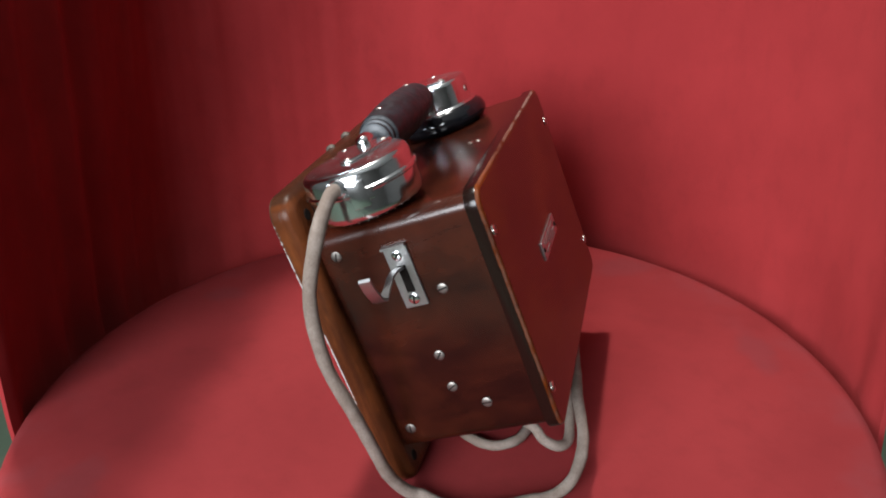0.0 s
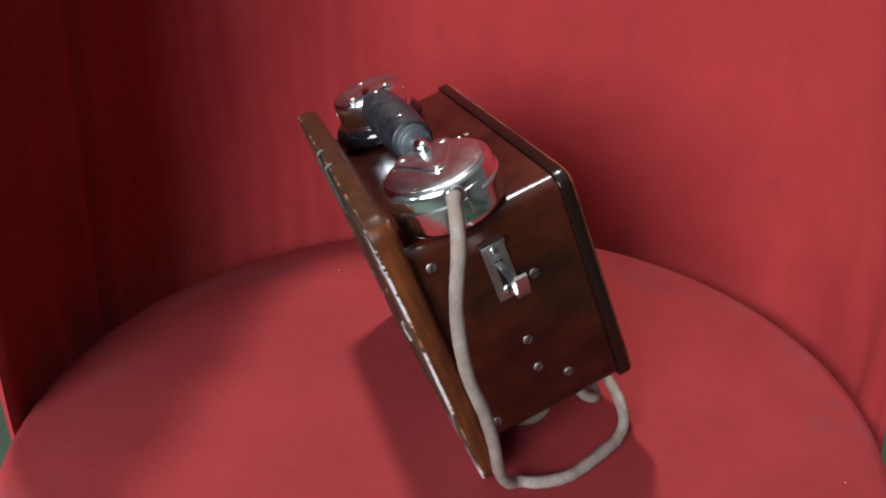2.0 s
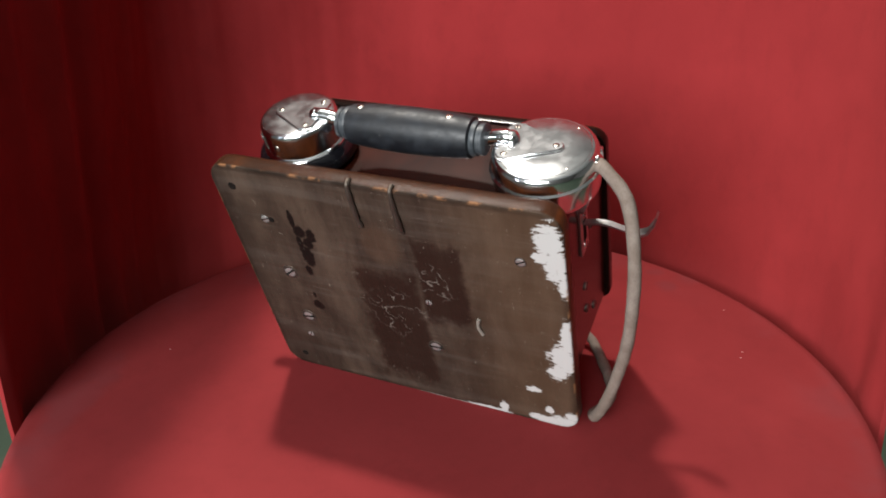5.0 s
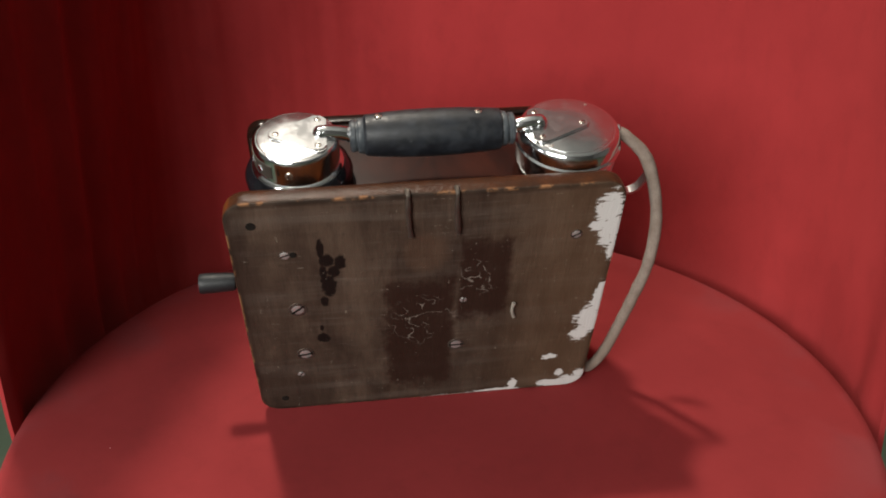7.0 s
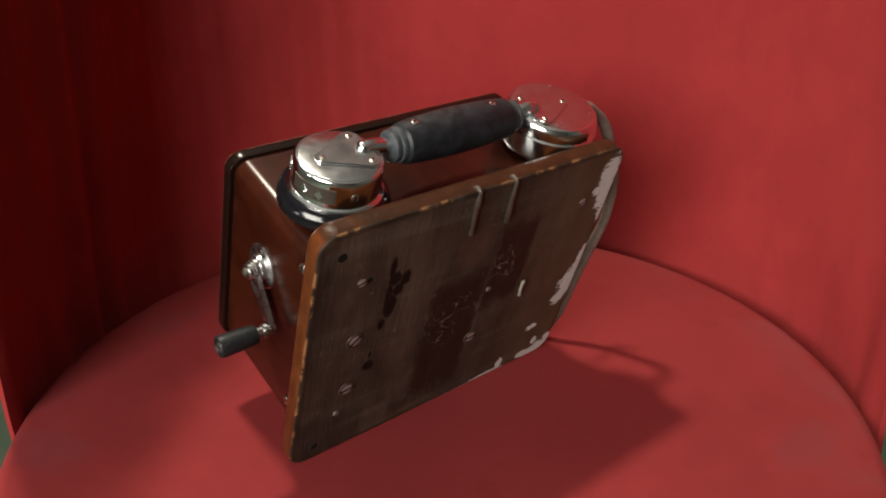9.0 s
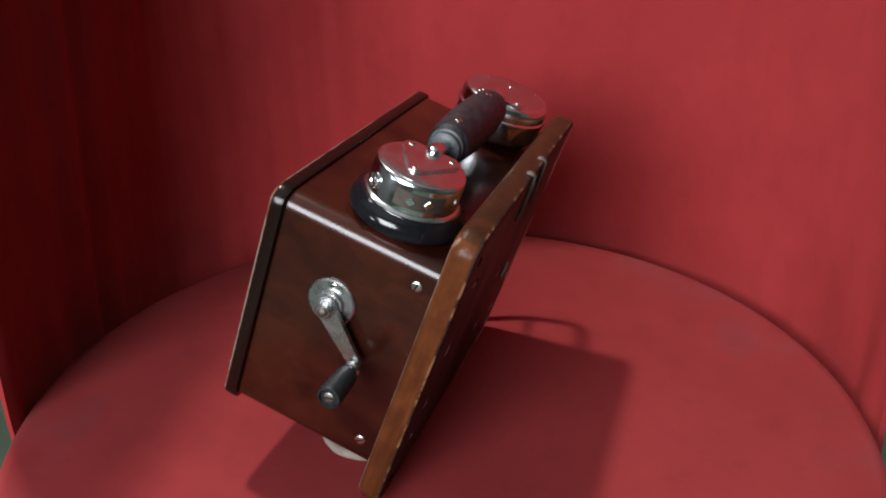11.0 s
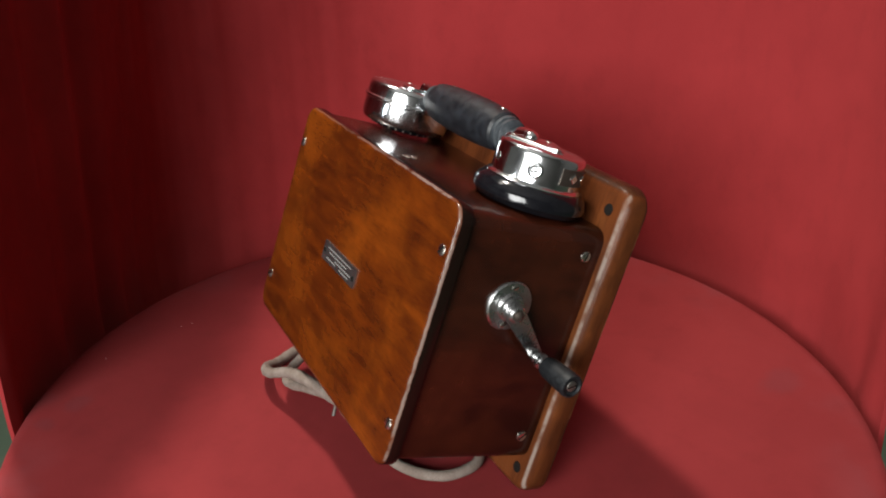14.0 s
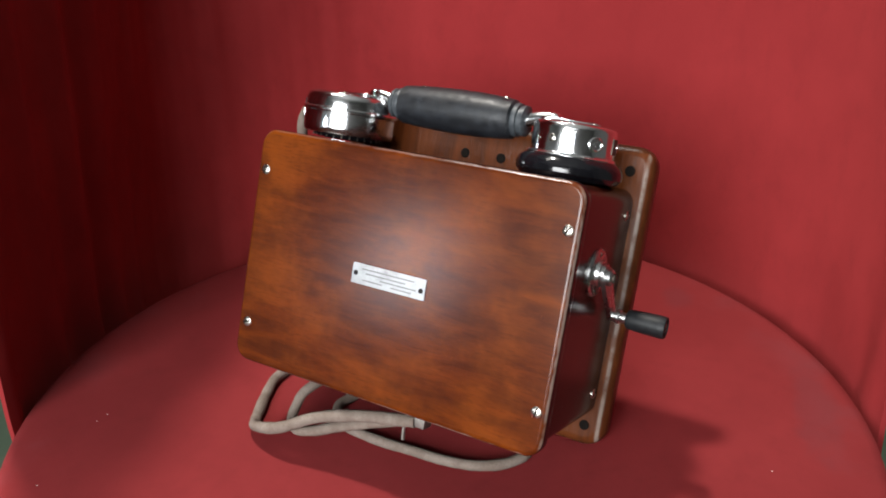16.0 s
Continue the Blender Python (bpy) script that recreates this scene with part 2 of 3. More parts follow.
def plain(name, color, rough, spec=0.5, bump=0.0, scale=300, other=None, amount=0.4):
    g = Graph(name, rough=rough, spec=spec)
    n = g.noise(scale, 4, 0.65)
    o = other or tuple(c * 0.6 for c in color)
    g.done(g.mix(g.math("MULTIPLY", g.span(n, 0.4, 0.75), amount), color, o), g.span(n, 0.3, 0.75, rough * 0.85, rough * 1.2))
    if bump:
        g.bump(n, bump, 0.0005)
    return g.m


EBONITE = plain("black_ebonite", (0.005, 0.005, 0.0065), 0.13, 0.45, 0.03, 200, (0.012, 0.012, 0.014))


def handle_material():
    """Black grip, dulled, with pale specks and scuffs."""
    g = Graph("worn_black_handle", rough=0.36, spec=0.42)
    specks = g.span(g.noise(330, 4, 0.75), 0.68, 0.74)
    scuffs = g.span(g.noise(1.0, 4, 0.8, g.stretch((60, 420, 420))), 0.66, 0.76)
    col = g.mix(g.span(g.noise(120, 4), 0.4, 0.7), (0.005, 0.0062, 0.0085), (0.012, 0.0145, 0.019))
    col = g.mix(g.math("MULTIPLY", g.math("MAXIMUM", specks, scuffs), 0.5), col, (0.15, 0.16, 0.165))
    g.bump(g.noise(260, 5, 0.7), 0.22, 0.0005)
    return g.done(col, g.span(g.noise(200, 3), 0.3, 0.7, 0.40, 0.58))


HANDLE = handle_material()
GRIP = plain("black_grip", (0.006, 0.007, 0.008), 0.52, 0.30, 0.08, 420, (0.03, 0.034, 0.04), 0.3)
COLLAR = plain("grey_collar", (0.030, 0.036, 0.042), 0.45, 0.45, 0.1, 300, (0.10, 0.11, 0.115))
LINT = plain("white_lint", (0.6, 0.57, 0.52), 0.9, 0.1)
SLOT = plain("dark_slot", (0.010, 0.008, 0.007), 0.9, 0.05)
PALE = plain("pale_bare_wood", (0.20, 0.175, 0.15), 0.7, 0.2)
BARS = plain("worn_print", (0.16, 0.155, 0.15), 0.5)
GREEN = plain("green_floor_paint", (0.055, 0.080, 0.055), 0.7, 0.3, 0.05, 6, (0.068, 0.094, 0.068))
CEILING = plain("white_ceiling_paint", (0.50, 0.50, 0.49), 0.9, 0.3, 0.02, 5, (0.45, 0.45, 0.44))
WALL = plain("pale_wall_paint", (0.12, 0.12, 0.117), 0.9, 0.3, 0.02, 5, (0.10, 0.10, 0.097))


def cord_material():
    g = Graph("braided_cotton", rough=0.9, spec=0.2)
    n = g.noise(70, 5, 0.65)
    f = g.noise(900, 2, 0.7)
    col = g.mix(g.span(n, 0.35, 0.7), (0.158, 0.122, 0.100), (0.225, 0.184, 0.158))
    col = g.mix(g.math("MULTIPLY", g.span(f, 0.45, 0.7), 0.35), col, (0.085, 0.062, 0.05))
    g.bump(f, 0.5, 0.0006)
    return g.done(col)


CORD = cord_material()


# ---- building helpers ----
def mesh_of(name, bm, mat, smooth=35):
    bmesh.ops.recalc_face_normals(bm, faces=bm.faces)
    me = bpy.data.meshes.new(name)
    for f in bm.faces:
        near = [g.calc_area() for e in f.edges for g in e.link_faces if g is not f]
        f.smooth = len(f.verts) < 5 and (not near or f.calc_area() < 60 * sorted(near)[len(near) // 2])
    lim = radians(smooth)
    for e in bm.edges:
        if len(e.link_faces) == 2 and e.calc_face_angle(0) > lim:
            e.smooth = False
    bm.to_mesh(me)
    bm.free()
    me.materials.append(mat)
    return me


def part(name, bm, mat, parent, label="", smooth=35):
    ob = new(name, mesh_of(name, bm, mat, smooth))
    ob.parent = parent
    if label:
        tagged(ob, label)
    return ob


def box(x0, x1, y0, y1, z0, z1, r=0.0, seg=2):
    bm = bmesh.new()
    bmesh.ops.create_cube(bm, size=1)
    for v in bm.verts:
        v.co = ((x0 + x1) / 2 + v.co.x * (x1 - x0), (y0 + y1) / 2 + v.co.y * (y1 - y0), (z0 + z1) / 2 + v.co.z * (z1 - z0))
    if r:
        bmesh.ops.bevel(bm, geom=bm.edges[:], offset=r, segments=seg, profile=0.5, affect="EDGES")
    return bm


def panel(x0, x1, z0, z1, y0, y1, corner, edge=0.0, seg=7, edge_seg=4):
    """A board in the xz plane between depths y0 (front, smaller) and y1 (back), with rounded corners and edges."""
    back = edge * 0.3
    steps = [(edge * (1 - math.sin(a)), y0 + edge * (1 - math.cos(a))) for a in (radians(90 * k / edge_seg) for k in range(edge_seg + 1))] if edge else [(0, y0)]
    steps = [(edge + 0.0006, y0)] + steps if edge else steps
    steps += [(back * (1 - math.cos(a)), y1 - back * (1 - math.sin(a))) for a in (radians(90 * k / 2) for k in range(3))] + [(back + 0.0006, y1)] if edge else [(0, y1)]
    bm = bmesh.new()
    rings = []
    for inset, y in steps:
        r = max(corner - inset, 0.0002)
        ring = []
        for cx, cz, a0 in ((x1 - corner, z1 - corner, 0), (x0 + corner, z1 - corner, 90), (x0 + corner, z0 + corner, 180), (x1 - corner, z0 + corner, 270)):
            for k in range(seg + 1):
                a = radians(a0 + 90 * k / seg)
                ring.append(bm.verts.new((cx + r * math.cos(a), y, cz + r * math.sin(a))))
        rings.append(ring)
    n = len(rings[0])
    for a, b in zip(rings, rings[1:]):
        for k in range(n):
            bm.faces.new((a[k], a[(k + 1) % n], b[(k + 1) % n], b[k]))
    bm.faces.new(rings[0])
    bm.faces.new(rings[-1])
    return bm


def lathe(profile, seg=32, m=None, close=True):
    """Turns (radius, height) pairs about z; ends are capped."""
    bm = bmesh.new()
    rings = []
    for r, z in profile:
        if r < 1e-6:
            rings.append([bm.verts.new((0, 0, z))])
        else:
            rings.append([bm.verts.new((r * math.cos(2 * math.pi * k / seg), r * math.sin(2 * math.pi * k / seg), z)) for k in range(seg)])
    for a, b in zip(rings, rings[1:]):
        for k in range(seg):
            j = (k + 1) % seg
            if len(a) == 1:
                bm.faces.new((a[0], b[k], b[j]))
            elif len(b) == 1:
                bm.faces.new((a[k], a[j], b[0]))
            else:
                bm.faces.new((a[k], a[j], b[j], b[k]))
    if close:
        for ring in (rings[0], rings[-1]):
            if len(ring) > 1:
                bm.faces.new(ring)
    if m:
        bm.transform(m)
    return bm


def smooth_line(pts, steps=6):
    p = [Vector(q) for q in pts]
    p = [2 * p[0] - p[1], *p, 2 * p[-1] - p[-2]]
    out = []
    for i in range(1, len(p) - 2):
        a, b, c, d = p[i - 1:i + 3]
        for k in range(steps):
            s = k / steps
            out.append(0.5 * (2 * b + (c - a) * s + (2 * a - 5 * b + 4 * c - d) * s * s + (3 * b - a - 3 * c + d) * s ** 3))
    out.append(p[-2])
    return out


def tube(pts, radius, seg=10, steps=6, rough=0.0):
    """A cord or wire along a smooth line."""
    line = smooth_line(pts, steps) if steps > 1 else [Vector(q) for q in pts]
    bm = bmesh.new()
    up = Vector((0.3, 0.2, 1)).normalized()
    rings = []
    for i, q in enumerate(line):
        d = (line[min(i + 1, len(line) - 1)] - line[max(i - 1, 0)]).normalized()
        side = d.cross(up)
        if side.length < 1e-3:
            side = d.cross(Vector((1, 0, 0)))
        side.normalize()
        up = side.cross(d).normalized()
        r = radius * (1 + rough * (noise.noise(q * 160) if rough else 0))
        rings.append([bm.verts.new(q + r * (math.cos(2 * math.pi * k / seg) * side + math.sin(2 * math.pi * k / seg) * up)) for k in range(seg)])
    for a, b in zip(rings, rings[1:]):
        for k in range(seg):
            j = (k + 1) % seg
            bm.faces.new((a[k], a[j], b[j], b[k]))
    bm.faces.new(rings[0])
    bm.faces.new(rings[-1])
    return bm


def toward(x, y, z, ax, ay, az):
    """A pose at x, y, z whose z axis points along the given direction."""
    return Matrix.Translation((x, y, z)) @ Vector((ax, ay, az)).to_track_quat("Z", "Y").to_matrix().to_4x4()


SCREW_MESH = {}


def screw(parent, x, y, z, d, r=0.0032, turn=30, mat=None, label="slotted metal screw"):
    """A domed slotted screw whose head faces along d."""
    mat = mat or SCREW
    key = (round(r, 5), mat.name)
    if key not in SCREW_MESH:
        bm = lathe([(r, -0.0004), (r, r * 0.16), (r * 0.88, r * 0.26), (r * 0.55, r * 0.33), (0, r * 0.35)], 18)
        slot = box(-r * 0.86, r * 0.86, -r * 0.13, r * 0.13, r * 0.16, r * 0.37)
        SCREW_MESH[key] = (mesh_of("screw", bm, mat), mesh_of("slot", slot, SLOT))
    head, cut = SCREW_MESH[key]
    ob = new("screw", head)
    ob.parent = parent
    ob.matrix_local = toward(x, y, z, *d) @ pose(0, 0, 0, 0, 0, turn)
    s = new("slot", cut)
    s.parent = ob
    return ob


# ---- the place: floor, room, curtain, turntable ----
def room():
    for name, b, mat in (
        ("floor", (-3, 3, -3, 3, -0.86, -0.80), GREEN),
        ("ceiling", (-3, 3, -3, 3, 2.45, 2.51), CEILING),
        ("wall_north", (-3, 3, 3, 3.1, -0.80, 2.45), WALL),
        ("wall_south", (-3, 3, -3.1, -3, -0.80, 2.45), WALL),
        ("wall_east", (3, 3.1, -3, 3, -0.80, 2.45), WALL),
        ("wall_west", (-3.1, -3, -3, 3, -0.80, 2.45), WALL),
    ):
        ob = new(name, mesh_of(name, box(*b), mat))
        tagged(ob, "green painted floor" if name == "floor" else "plain pale painted room surface", name.split("_")[0], kind="structure")


room()


def curtain():
    """Red cloth hung in a half ring close behind the turntable, in soft upright folds."""
    bm = bmesh.new()
    cols, rows_, inner, outer = 400, 60, [], []
    plan = [(0.3130, -0.044), (0.3150, -0.020), (0.322, 0.03), (0.310, 0.115), (0.262, 0.20), (0.185, 0.27), (0.08, 0.312), (-0.03, 0.322), (-0.100, 0.318), (-0.140, 0.311), (-0.20, 0.297), (-0.245, 0.281), (-0.268, 0.266), (-0.281, 0.238), (-0.297, 0.16), (-0.312, 0.08), (-0.319, 0.03), (-0.3130, -0.004), (-0.3105, -0.014), (-0.3140, -0.026)]
    raw = [q.to_2d() for q in smooth_line([(x, y, 0) for x, y in plan], 24)]
    far = [0.0]
    for a, b in zip(raw, raw[1:]):
        far.append(far[-1] + (b - a).length)
    k = 0
    for i in range(cols + 1):
        run = i / cols * far[-1]
        while k < len(far) - 2 and far[k + 1] < run:
            k += 1
        p, along = raw[k].lerp(raw[k + 1], (run - far[k]) / (far[k + 1] - far[k])), (raw[k + 1] - raw[k]).normalized()
        out = Vector((along.y, -along.x))
        left = min(1, max(0, (0.02 - p.x) / 0.15)) * (1.0 if p.y > 0.25 else 0.35 + 1.9 * min(1, max(0, (p.y - 0.02) / 0.06)) * min(1, (0.25 - p.y) / 0.03))
        west = min(1, max(0, (-0.20 - p.x) / 0.08))  # the left side leans in, a slant added to shade it
        tall = 0.72
        run *= 26
        ci, co = [], []
        for j in range(rows_ + 1):
            h = -0.10 + tall * j / rows_
            fold = 0.003 * noise.noise(Vector((p.x * 7, p.y * 7, h * 2.2)))
            fold += (0.0001 + 0.0045 * left) * noise.noise(Vector((run * 1.5, 3.1, h * 0.7)))
            fold += 0.0008 * left * noise.noise(Vector((run * 4.3, 7.7, h * 2.0)))
            fold += 0.0012 * noise.noise(Vector((run * 1.1 + h * 4, 2.2, h * 9)))
            low = max(0, (0.06 - h) / 0.1)
            fold += 0.006 * low * noise.noise(Vector((run * 1.4, 1.7, h * 6))) + 0.0008 * low * noise.noise(Vector((run * 3.1, 4.4, h * 12)))
            q = p + out * (fold + 0.005 * west * min(1, max(0, p.y / 0.08)) + (0.016 - 0.10 * west) * max(0, h))
            ci.append(bm.verts.new((q.x, q.y, h)))
            q = q + out * 0.004
            co.append(bm.verts.new((q.x, q.y, h)))
        inner.append(ci)
        outer.append(co)
    for grid in (inner, outer):
        for a, b in zip(grid, grid[1:]):
            for k in range(rows_):
                bm.faces.new((a[k], b[k], b[k + 1], a[k + 1]))
    for k in range(rows_):
        bm.faces.new((inner[0][k], inner[0][k + 1], outer[0][k + 1], outer[0][k]))
        bm.faces.new((inner[-1][k], inner[-1][k + 1], outer[-1][k + 1], outer[-1][k]))
    for i in range(cols):
        bm.faces.new((inner[i][0], inner[i + 1][0], outer[i + 1][0], outer[i][0]))
        bm.faces.new((inner[i][-1], inner[i + 1][-1], outer[i + 1][-1], outer[i][-1]))
    ob = new("backdrop", mesh_of("backdrop", bm, CURTAIN_CLOTH, 60))
    return tagged(ob, "red cloth curtain hung in a half ring behind the turntable", "curtain", kind="structure")


curtain()


def turntable():
    t = tagged(new("turntable"), "round turntable covered with stained red cloth", "turntable")
    part("top", lathe([(0, -0.022), (0.301, -0.022), (0.3082, -0.016), (0.3092, -0.008), (0.3080, -0.003), (0.3052, -0.0008), (0.300, 0.0), (0.15, 0.0), (0, 0.0)], 128), TABLE_CLOTH, t)
    for x, y in ((0.0855, -0.231), (0.0945, -0.2335), (0.164, -0.228), (0.03, 0.235)):
        part("lint", lathe([(0.0, 0.0), (0.0005, 0.0001), (0.0004, 0.0003), (0.0, 0.0004)], 7, pose(x, y, 0)), LINT, t, "tiny speck of white lint")
    part("column", lathe([(0.03, -0.80), (0.03, -0.022)], 24), IRON, t)
    part("foot", lathe([(0.2, -0.80), (0.2, -0.78), (0.05, -0.765), (0.03, -0.76)], 32), IRON, t)
    return t


TURNTABLE = turntable()


# ---- the telephone: x along its width, -y its front, z up the leaning board ----
W_AXIS, N_AXIS = Vector((0.2538, 0.9673, 0.0)), Vector((0.9082, -0.2383, 0.3439)).normalized()
U_AXIS = N_AXIS.cross(W_AXIS)
BASE = Matrix((W_AXIS, -N_AXIS, U_AXIS)).transposed().to_4x4()
BASE.translation = (-0.0326, 0.0201, 0.0927)


def telephone():
    t = tagged(new("wall_telephone"), "old mahogany wall telephone leaning back on its board", "telephone")
    board = part("backboard", panel(-0.1205, 0.1205, -0.0985, 0.1055, -0.0155, 0.0, 0.014, 0.0062), BOARD_WOOD, t, "worn wooden backboard with flaking white paint")
    part("case", panel(-0.111, 0.111, -0.077, 0.077, -0.110, -0.0155, 0.0095), CASE_WOOD, t, "dark varnished wooden case")
    cover = part("cover", panel(-0.1145, 0.1145, -0.079, 0.079, -0.1195, -0.1102, 0.011, 0.0028), COVER_WOOD, t, "reddish polished mahogany front cover")
    for x, z, k in ((-0.1075, 0.052, 60), (-0.1065, -0.052, 20), (0.1075, 0.052, 50), (0.108, -0.0515, 75)):
        screw(cover, x, -0.1195, z, (0, -1, 0), 0.0033, k)
    plate = part("nameplate", panel(-0.0272, 0.0262, -0.0066, 0.0062, -0.1205, -0.1194, 0.0006), SATIN, cover, "small engraved metal plate")
    for x0, x1, z in ((-0.020, 0.018, 0.0032), (-0.017, 0.012, 0.0006), (-0.006, 0.020, -0.0018), (-0.019, -0.004, -0.0038), (0.002, 0.017, -0.0042)):
        part("print_line", box(x0, x1, -0.12075, -0.1204, z - 0.0004, z + 0.0004), BARS, plate)
    for x, z in ((-0.0245, 0.0), (0.0232, -0.0012)):
        part("rivet", lathe([(0.0017, 0), (0.0014, 0.0007), (0, 0.001)], 12, toward(x, -0.1204, z, 0, -1, 0)), SLOT, plate)
    # screws of the sides and the top
    for y, z, k in ((-0.0252, 0.0614, 70), (-0.0799, 0.027, 10), (-0.0617, -0.0145, 50), (-0.0617, -0.0371, 30), (-0.079, -0.0518, 0), (-0.024, -0.061, 80)):
        screw(t, -0.111, y, z, (-1, 0, 0), 0.0033, k, WORN_SCREW)
    for y, z, k in ((-0.0257, 0.0605, 75), (-0.0254, -0.0586, 40)):
        screw(t, 0.111, y, z, (1, 0, 0), 0.0033, k)
    for y in (-0.0900, -0.0957):
        screw(t, 0.002, y, 0.077, (0, 0, 1), 0.0021, 20)
    # back of the board: sunk screws, holes, hanging wires
    for x, z, r, k in ((0.088, 0.0624, 0.0034, 20), (0.085, 0.012, 0.0058, 40), (0.084, -0.0346, 0.0058, 10), (-0.0205, -0.0368, 0.0055, 0), (-0.093, 0.0643, 0.0036, 30), (0.089, -0.0567, 0.0026, 60), (-0.0236, 0.010, 0.0024, 80)):
        # raised dark disc stands in for the shade around each sunk screw
        part("screw_shade_ring", lathe([(r * 1.07, 0.0), (r * 1.04, 0.0003), (0.0, 0.0003)], 18, toward(x, 0, z, 0, 1, 0)), IRON, board)
        screw(board, x, 0.0006 - r * 0.35, z, (0, 1, 0), r, k, SCREW_GREY)
    for x, z, r in ((0.105, 0.088, 0.0030), (0.103, -0.0843, 0.0026), (0.083, 0.0625, 0.0022)):
        part("screw_hole", lathe([(r, 0), (r * 0.95, 0.0004), (r * 0.5, 0.0005), (0, 0.0002)], 14, toward(x, 0, z, 0, 1, 0)), SLOT, board, "dark empty screw hole")
    part("splinter", tube([(-0.0585, 0.0006, 0.004), (-0.0575, 0.0012, -0.003), (-0.0595, 0.0006, -0.011)], 0.0012, 8, 4, 0.5), PALE, board, "raised pale chip in the wood")
    for x, z in ((0.1064, -0.0841), (0.105, 0.089), (-0.1064, -0.0841), (-0.105, 0.089), (-0.0163, 0.0832), (0.0122, 0.0834)):
        part("screw_hole", lathe([(0.0036, 0), (0.0033, 0.0004), (0.002, 0.0005), (0, 0.0002)], 16, toward(x, -0.0155, z, 0, -1, 0)), SLOT, board, "dark round hole")
    for x in (0.0123, -0.0168):
        part("hanging_wire", tube([(x - 0.0012, 0.0008, 0.0725), (x - 0.0004, 0.0014, 0.079), (x + 0.0004, 0.0012, 0.090), (x + 0.0006, 0.0012, 0.1005), (x + 0.0006, 0.0006, 0.1052), (x + 0.0008, -0.0022, 0.1062), (x + 0.0012, -0.0042, 0.1050)], 0.0017, 9, 5, 0.45), IRON, board, "bent iron hanging wire over the board edge")
    # hook on one side
    hook = part("switch_hook", box(-0.1128, -0.1108, -0.0692, -0.0545, 0.020, 0.0590, 0.0004, 1), SATIN, t, "nickel hook plate with a bent lever")
    part("plate_lip", box(-0.1155, -0.1108, -0.0694, -0.0543, 0.0588, 0.0602), SATIN, hook)
    part("slot", box(-0.1132, -0.1120, -0.0645, -0.0595, 0.030, 0.047), SLOT, hook)
    screw(hook, -0.1128, -0.0618, 0.0535, (-1, 0, 0), 0.0030, 40, CHROME)
    screw(hook, -0.1128, -0.0618, 0.0255, (-1, 0, 0), 0.0034, 75, CHROME)
    lever = bmesh.new()
    for rows_ in ([(-0.112, 0.0455), (-0.122, 0.0478), (-0.130, 0.0478), (-0.140, 0.0450), (-0.1485, 0.0436), (-0.1535, 0.0465), (-0.1575, 0.0545), (-0.1590, 0.0610)],):
        rings = []
        for i, (x, z) in enumerate(rows_):
            hw = 0.0022 + 0.0012 * (i > 3)
            rings.append([lever.verts.new((x + dx, -0.0610 + dy * hw, z + dz)) for dx, dy, dz in ((-0.0005, -1, -0.0007), (-0.0005, 1, -0.0007), (0.0005, 1, 0.0007), (0.0005, -1, 0.0007))])
        for a, b in zip(rings, rings[1:]):
            for k in range(4):
                lever.faces.new((a[k], a[(k + 1) % 4], b[(k + 1) % 4], b[k]))
        lever.faces.new(rings[0])
        lever.faces.new(rings[-1])
    part("lever", lever, SATIN, hook, "bent nickel lever")
    # crank on the other side
    crank = part("crank", lathe([(0.0148, 0), (0.0148, 0.0012), (0.0138, 0.0020), (0.0085, 0.0022), (0.0080, 0.0045), (0.0066, 0.0048), (0.0064, 0.0070), (0.0, 0.0070)], 36, toward(0.111, -0.0685, 0.0262, 1, 0, 0)), STEEL, t, "steel crank flange and hub")
    for z in (0.0375, 0.0148):
        screw(crank, 0.1128, -0.0690, z, (1, 0, 0), 0.0020, 30)
    arm = bmesh.new()
    a, b = Vector((0, -0.0685, 0.0250)), Vector((0, -0.0420, -0.0012))
    d = (b - a).normalized()
    side = Vector((0, -d.z, d.y))
    ring = []
    for x in (0.1165, 0.1195):
        loop = []
        for k in range(9):
            q = radians(90 + 180 * k / 8)
            loop.append(a + 0.0062 * (math.cos(q) * d + math.sin(q) * side))
        for k in range(9):
            q = radians(-90 + 180 * k / 8)
            loop.append(b + 0.0036 * (math.cos(q) * d + math.sin(q) * side))
        ring.append([arm.verts.new((x, v.y, v.z)) for v in loop])
    arm.faces.new(ring[0])
    arm.faces.new(ring[1])
    for k in range(18):
        arm.faces.new((ring[0][k], ring[0][(k + 1) % 18], ring[1][(k + 1) % 18], ring[1][k]))
    part("arm", arm, STEEL, crank, "worn steel crank arm")
    part("nut", lathe([(0.0052, 0), (0.0052, 0.0020), (0.0040, 0.0030), (0, 0.0031)], 20, toward(0.1195, -0.0685, 0.0250, 1, 0, 0)), STEEL, crank)
    part("bolt_head", lathe([(0.0030, 0), (0.0028, 0.0012), (0.0016, 0.0020), (0, 0.0022)], 16, toward(0.1225, -0.0685, 0.0250, 1, 0, 0)), IRON, crank, "dark bolt in the hub")
    part("spindle", lathe([(0.0034, -0.001), (0.0034, 0.004), (0.0046, 0.0045), (0.0046, 0.0066), (0.0034, 0.007), (0.0034, 0.012)], 18, toward(0.117, -0.0418, -0.0014, 1, 0, 0)), STEEL, crank)
    grip = part("grip", lathe([(0.0044, 0), (0.0058, 0.0008), (0.0064, 0.003), (0.0068, 0.011), (0.0071, 0.020), (0.0071, 0.0232), (0.0066, 0.0248), (0.0056, 0.025), (0.0050, 0.0238), (0, 0.0236)], 28, toward(0.1280, -0.0418, -0.0014, 1, 0, 0)), GRIP, crank, "black grip on the crank")
    screw(grip, 0.1516, -0.0418, -0.0014, (1, 0, 0), 0.0032, 20, WORN_SCREW)
